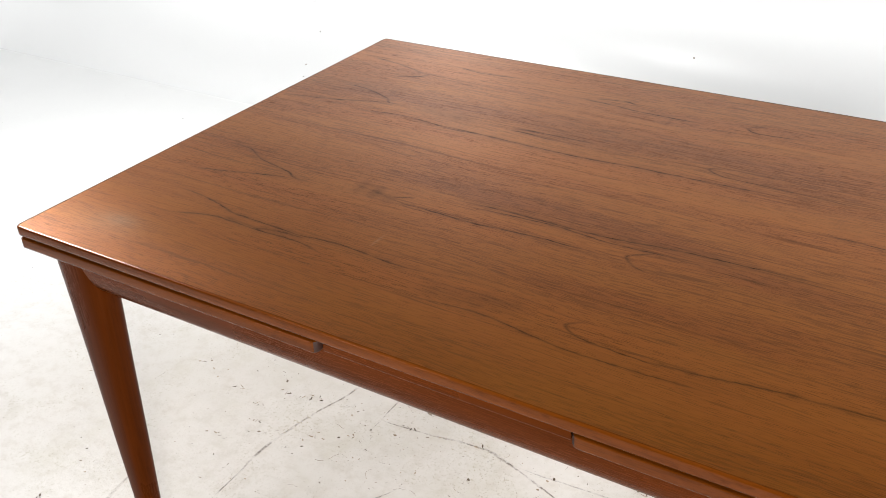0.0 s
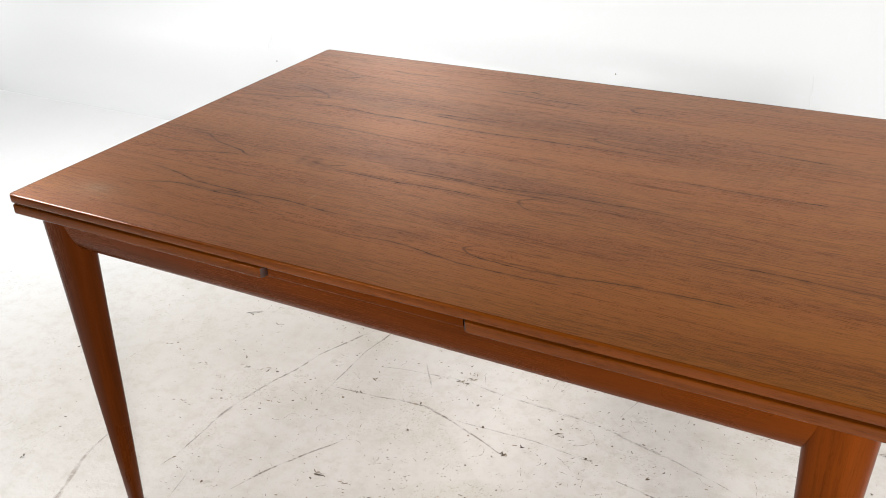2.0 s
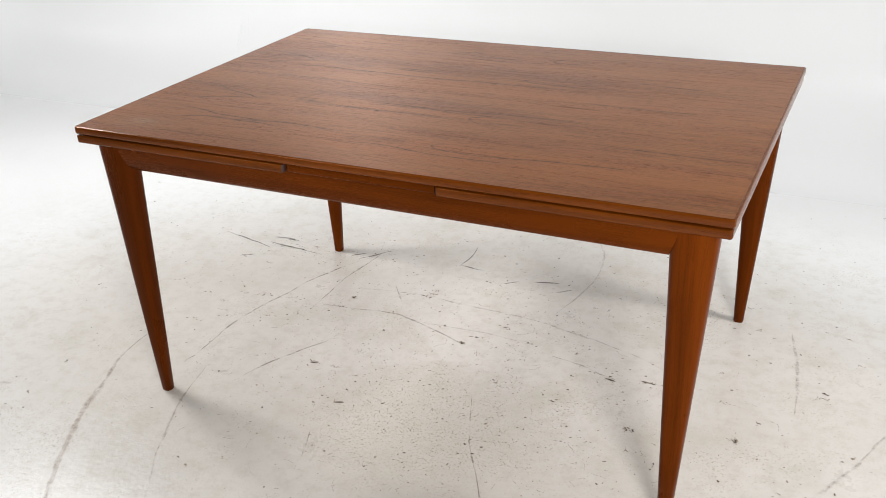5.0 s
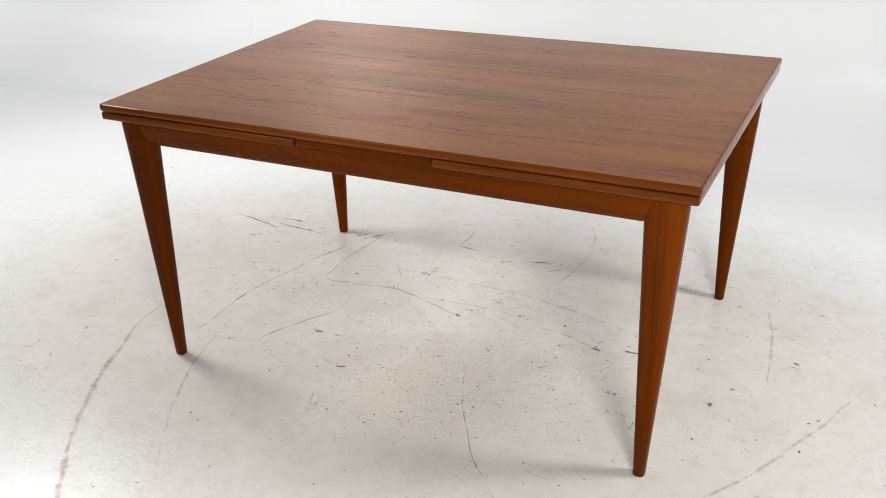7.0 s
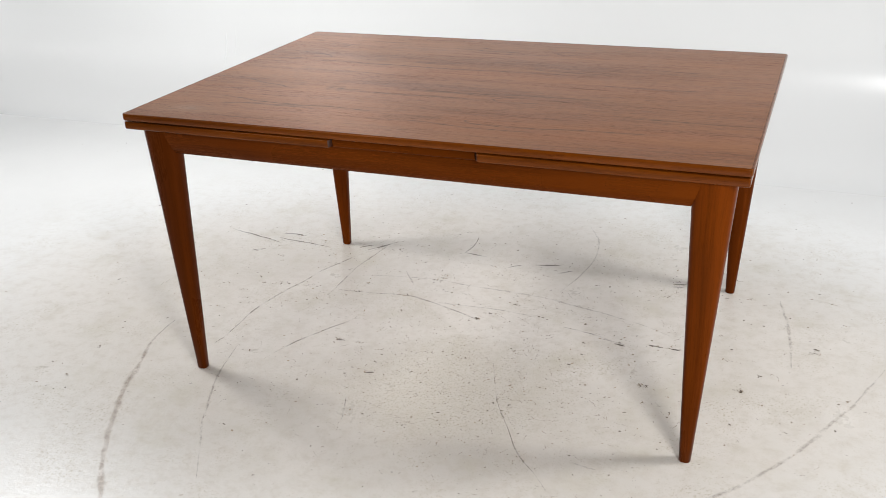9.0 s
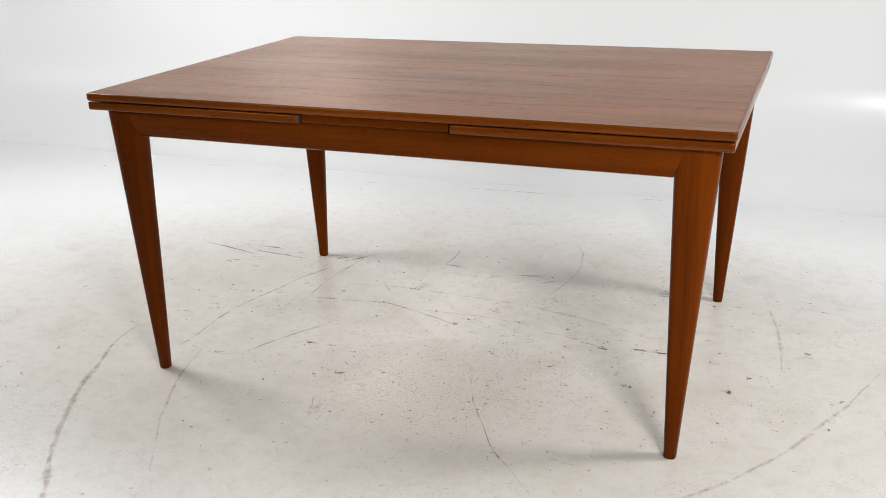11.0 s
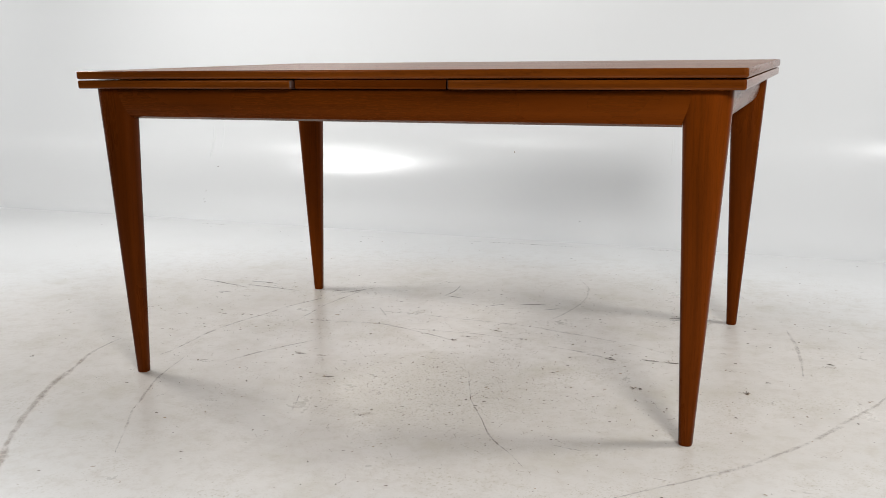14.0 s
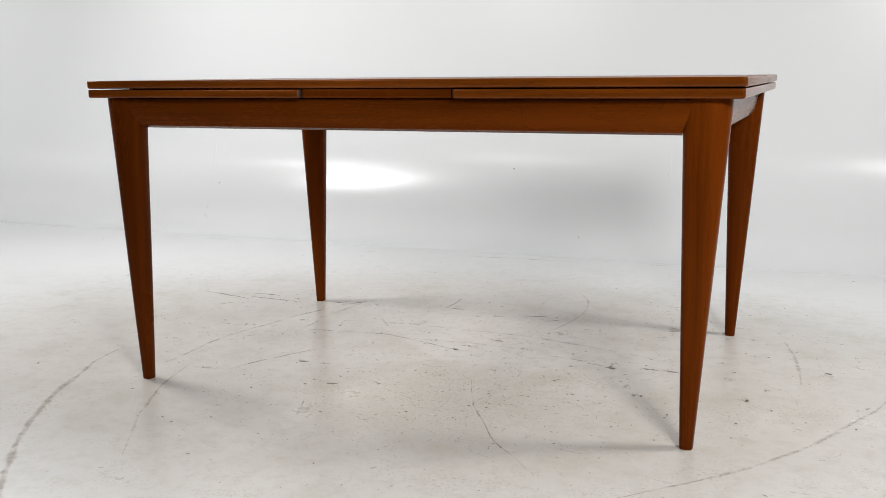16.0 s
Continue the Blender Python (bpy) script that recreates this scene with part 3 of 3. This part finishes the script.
# thin scratches
for points, width in (
    (((-0.480, 0.512), (-0.538, 0.403), (-0.592, 0.276), (-0.617, 0.164), (-0.651, 0.058), (-0.666, -0.087), (-0.662, -0.217), (-0.668, -0.283)), 0.009),
    (((-0.475, 0.534), (-0.484, 0.406), (-0.495, 0.317), (-0.496, 0.195), (-0.493, 0.111)), 0.007),
    (((-0.490, 0.145), (-0.393, 0.157), (-0.261, 0.176), (-0.177, 0.163), (-0.088, 0.134), (0.020, 0.094)), 0.009),
    (((0.275, 0.126), (0.363, 0.114), (0.419, 0.092), (0.470, 0.083)), 0.01),
    (((-0.331, -0.005), (-0.394, -0.108), (-0.441, -0.195), (-0.471, -0.273)), 0.008),
    (((0.144, -0.126), (0.190, -0.246), (0.216, -0.307), (0.262, -0.385), (0.309, -0.467), (0.359, -0.531), (0.400, -0.572), (0.440, -0.617)), 0.006),
    (((-0.164, -0.413), (-0.133, -0.511)), 0.006),
    (((0.522, -0.506), (0.465, -0.496)), 0.008),
):
    stroke(points, width * 1.45, scuff_line, 0.005)
# short dark scratches by the feet and under the table
for points, width in (
    (((-1.085, 0.484), (-1.009, 0.469), (-0.935, 0.449), (-0.859, 0.431)), 0.008),
    (((-0.892, 0.506), (-0.839, 0.512), (-0.789, 0.507)), 0.009),
    (((-0.884, 0.465), (-0.771, 0.454), (-0.676, 0.443)), 0.008),
    (((-0.922, 0.333), (-0.884, 0.366)), 0.009),
    (((-0.561, 0.470), (-0.515, 0.500)), 0.009),
    (((-0.528, 0.450), (-0.476, 0.503), (-0.449, 0.552)), 0.008),
    (((0.535, 0.506), (0.576, 0.516)), 0.01),
    (((0.535, 0.489), (0.569, 0.497)), 0.007),
    (((0.531, 0.100), (0.572, 0.094)), 0.01),
):
    stroke(points, width * 1.5, scuff_dark, 0.010)
for points, width in (
    (((0.595, 0.096), (0.619, 0.094)), 0.012),
    (((-0.181, 0.533), (-0.174, 0.605), (-0.181, 0.680)), 0.006),
    (((-0.187, 0.536), (-0.101, 0.530)), 0.008),
    (((-0.010, 0.475), (0.031, 0.503)), 0.01),
    (((0.077, 0.513), (0.159, 0.535)), 0.009),
    (((0.165, 0.479), (0.206, 0.506)), 0.011),
    (((-0.336, -0.145), (-0.309, -0.143)), 0.007),
    (((-0.177, -0.287), (-0.149, -0.280)), 0.01),
    (((0.438, 0.082), (0.471, 0.077)), 0.009),
):
    stroke(points, width * 1.5, scuff_dark, 0.010)
# thin grey lines where the floor turns up into the wall
for points in (((-0.48, 1.40), (-0.2, 1.42), (0.06, 1.425)), ((0.30, 1.465), (0.44, 1.47)), ((-0.92, 1.36), (-0.80, 1.365)), ((-1.78, 1.42), (-1.62, 1.43))):
    stroke(points, 0.012, scuff_line)

# chips where the paint has come off down to the concrete
bm = bmesh.new()


def flake(x, y, size, thin=1.0):
    turn, long = rng.gauss(0.1, 0.9), rng.uniform(0.2, 0.7) * thin
    n = rng.randint(5, 8)
    ring = []
    for k in range(n):
        a = 2 * math.pi * k / n
        r = size * rng.uniform(0.35, 1.25) / 2
        px, py = r * math.cos(a), long * r * math.sin(a)
        ring.append(bm.verts.new((x + px * math.cos(turn) - py * math.sin(turn), y + px * math.sin(turn) + py * math.cos(turn), 0.0009)))
    bm.faces.new(ring)


for k in range(2700):
    x, y = rng.gauss(0.05, 0.62), rng.gauss(0.10, 0.55)
    if y < 1.4:
        flake(x, y, 0.0022 + 0.0090 * rng.random() ** 4)
for k in range(900):
    flake(rng.gauss(0.12, 0.24), rng.gauss(-0.30, 0.15), 0.0020 + 0.0060 * rng.random() ** 4)
for k in range(260):
    flake(rng.uniform(-3.4, 3.2), rng.uniform(-2.5, 1.45), 0.003 + 0.008 * rng.random() ** 3)


cracks = bmesh.new()


def crack(x, y, turn, length, width):
    """A hair crack that wanders and breaks off now and then."""
    for k in range(int(length / 0.004)):
        turn += rng.gauss(0, 0.28)
        ax, ay = x, y
        x, y = x + 0.004 * math.cos(turn), y + 0.004 * math.sin(turn)
        if rng.random() < 0.35:
            continue
        w = width * rng.uniform(0.4, 1.0) / 2
        sx, sy = -w * math.sin(turn), w * math.cos(turn)
        cracks.faces.new([cracks.verts.new((px, py, 0.0011)) for px, py in ((ax - sx, ay - sy), (x - sx, y - sy), (x + sx, y + sy), (ax + sx, ay + sy))])


# hair cracks in the paint
for k in range(110):
    crack(rng.gauss(0.1, 0.45), rng.gauss(0.05, 0.40), rng.gauss(0.2, 0.9), rng.uniform(0.02, 0.07), 0.0012)
for k in range(520):
    crack(rng.gauss(0.08, 0.30), rng.gauss(-0.22, 0.22), rng.uniform(0.0, 6.3), rng.uniform(0.008, 0.032), 0.0011)
# groups of scratches by the far feet
for cx, cy, sx, sy, count in ((-0.80, 0.47, 0.17, 0.045, 110), (-0.50, 0.50, 0.09, 0.05, 70), (0.60, 0.515, 0.05, 0.02, 40), (-0.60, 0.30, 0.25, 0.12, 60), (0.35, 0.45, 0.22, 0.10, 80), (0.0, 0.58, 0.25, 0.02, 40)):
    for k in range(count):
        flake(cx + rng.gauss(0, sx), cy + rng.gauss(0, sy), rng.uniform(0.004, 0.014), 0.35)
for x, y in ((0.758, 0.079), (0.977, 0.212), (-0.483, 0.626), (-1.007, 0.118), (-1.234, -0.008), (-0.991, -0.407), (-0.971, -0.564), (0.914, -0.222),
             (-0.743, 0.536), (-0.616, 0.391), (-0.774, 0.291), (-0.174, -0.282), (0.013, 0.103), (0.194, 0.164), (0.352, 0.051), (0.182, -0.041),
             (0.558, -0.118), (0.571, -0.196), (0.647, -0.231), (0.551, 0.099), (0.796, -0.066), (0.839, 0.028), (0.693, 0.845), (0.779, 0.472),
             (0.349, -0.070), (0.111, 0.413), (-0.192, 0.313), (0.857, -0.112)):
    for k in range(3):
        flake(x + rng.gauss(0, 0.006), y + rng.gauss(0, 0.005), rng.uniform(0.004, 0.012))
for x, y in ((-0.852, 1.334), (0.278, 1.002), (-2.202, 1.257)):
    flake(x, y, 0.012)
# larger dark marks, most of them smeared sideways
for x, y in ((-0.910, 0.337), (-0.797, 0.326), (-0.816, 0.507), (-0.710, 0.489), (-0.775, 0.448), (-0.867, 0.081), (-0.748, 0.122), (-0.689, 0.126),
             (-0.670, 0.143), (-0.780, 0.057), (-0.745, 0.007), (-0.785, -0.071), (-0.588, 0.031), (-0.524, 0.068), (-0.405, 0.222), (-0.418, 0.155),
             (-0.259, 0.179), (-0.186, 0.329), (-0.193, 0.305), (-0.181, 0.348), (0.015, 0.102), (0.039, 0.142), (0.104, 0.220), (-0.327, -0.139),
             (0.178, -0.050), (-0.188, -0.159), (-0.259, -0.143), (0.546, 0.506), (0.605, 0.099), (0.557, -0.118), (0.557, 0.101), (0.756, 0.084),
             (0.798, -0.063), (0.776, 0.471), (0.967, 0.195), (1.011, 0.510), (1.063, -0.029), (1.050, 0.383), (0.736, 0.586), (0.716, 0.217)):
    for k in range(4):
        flake(x + rng.gauss(0, 0.009), y + rng.gauss(0, 0.003), rng.uniform(0.008, 0.018), 0.5)
tagged(part("paint_chips", bm, chip, floor, smooth=False), kind="stuff")
tagged(part("hair_cracks", cracks, hair, floor, smooth=False), kind="stuff")
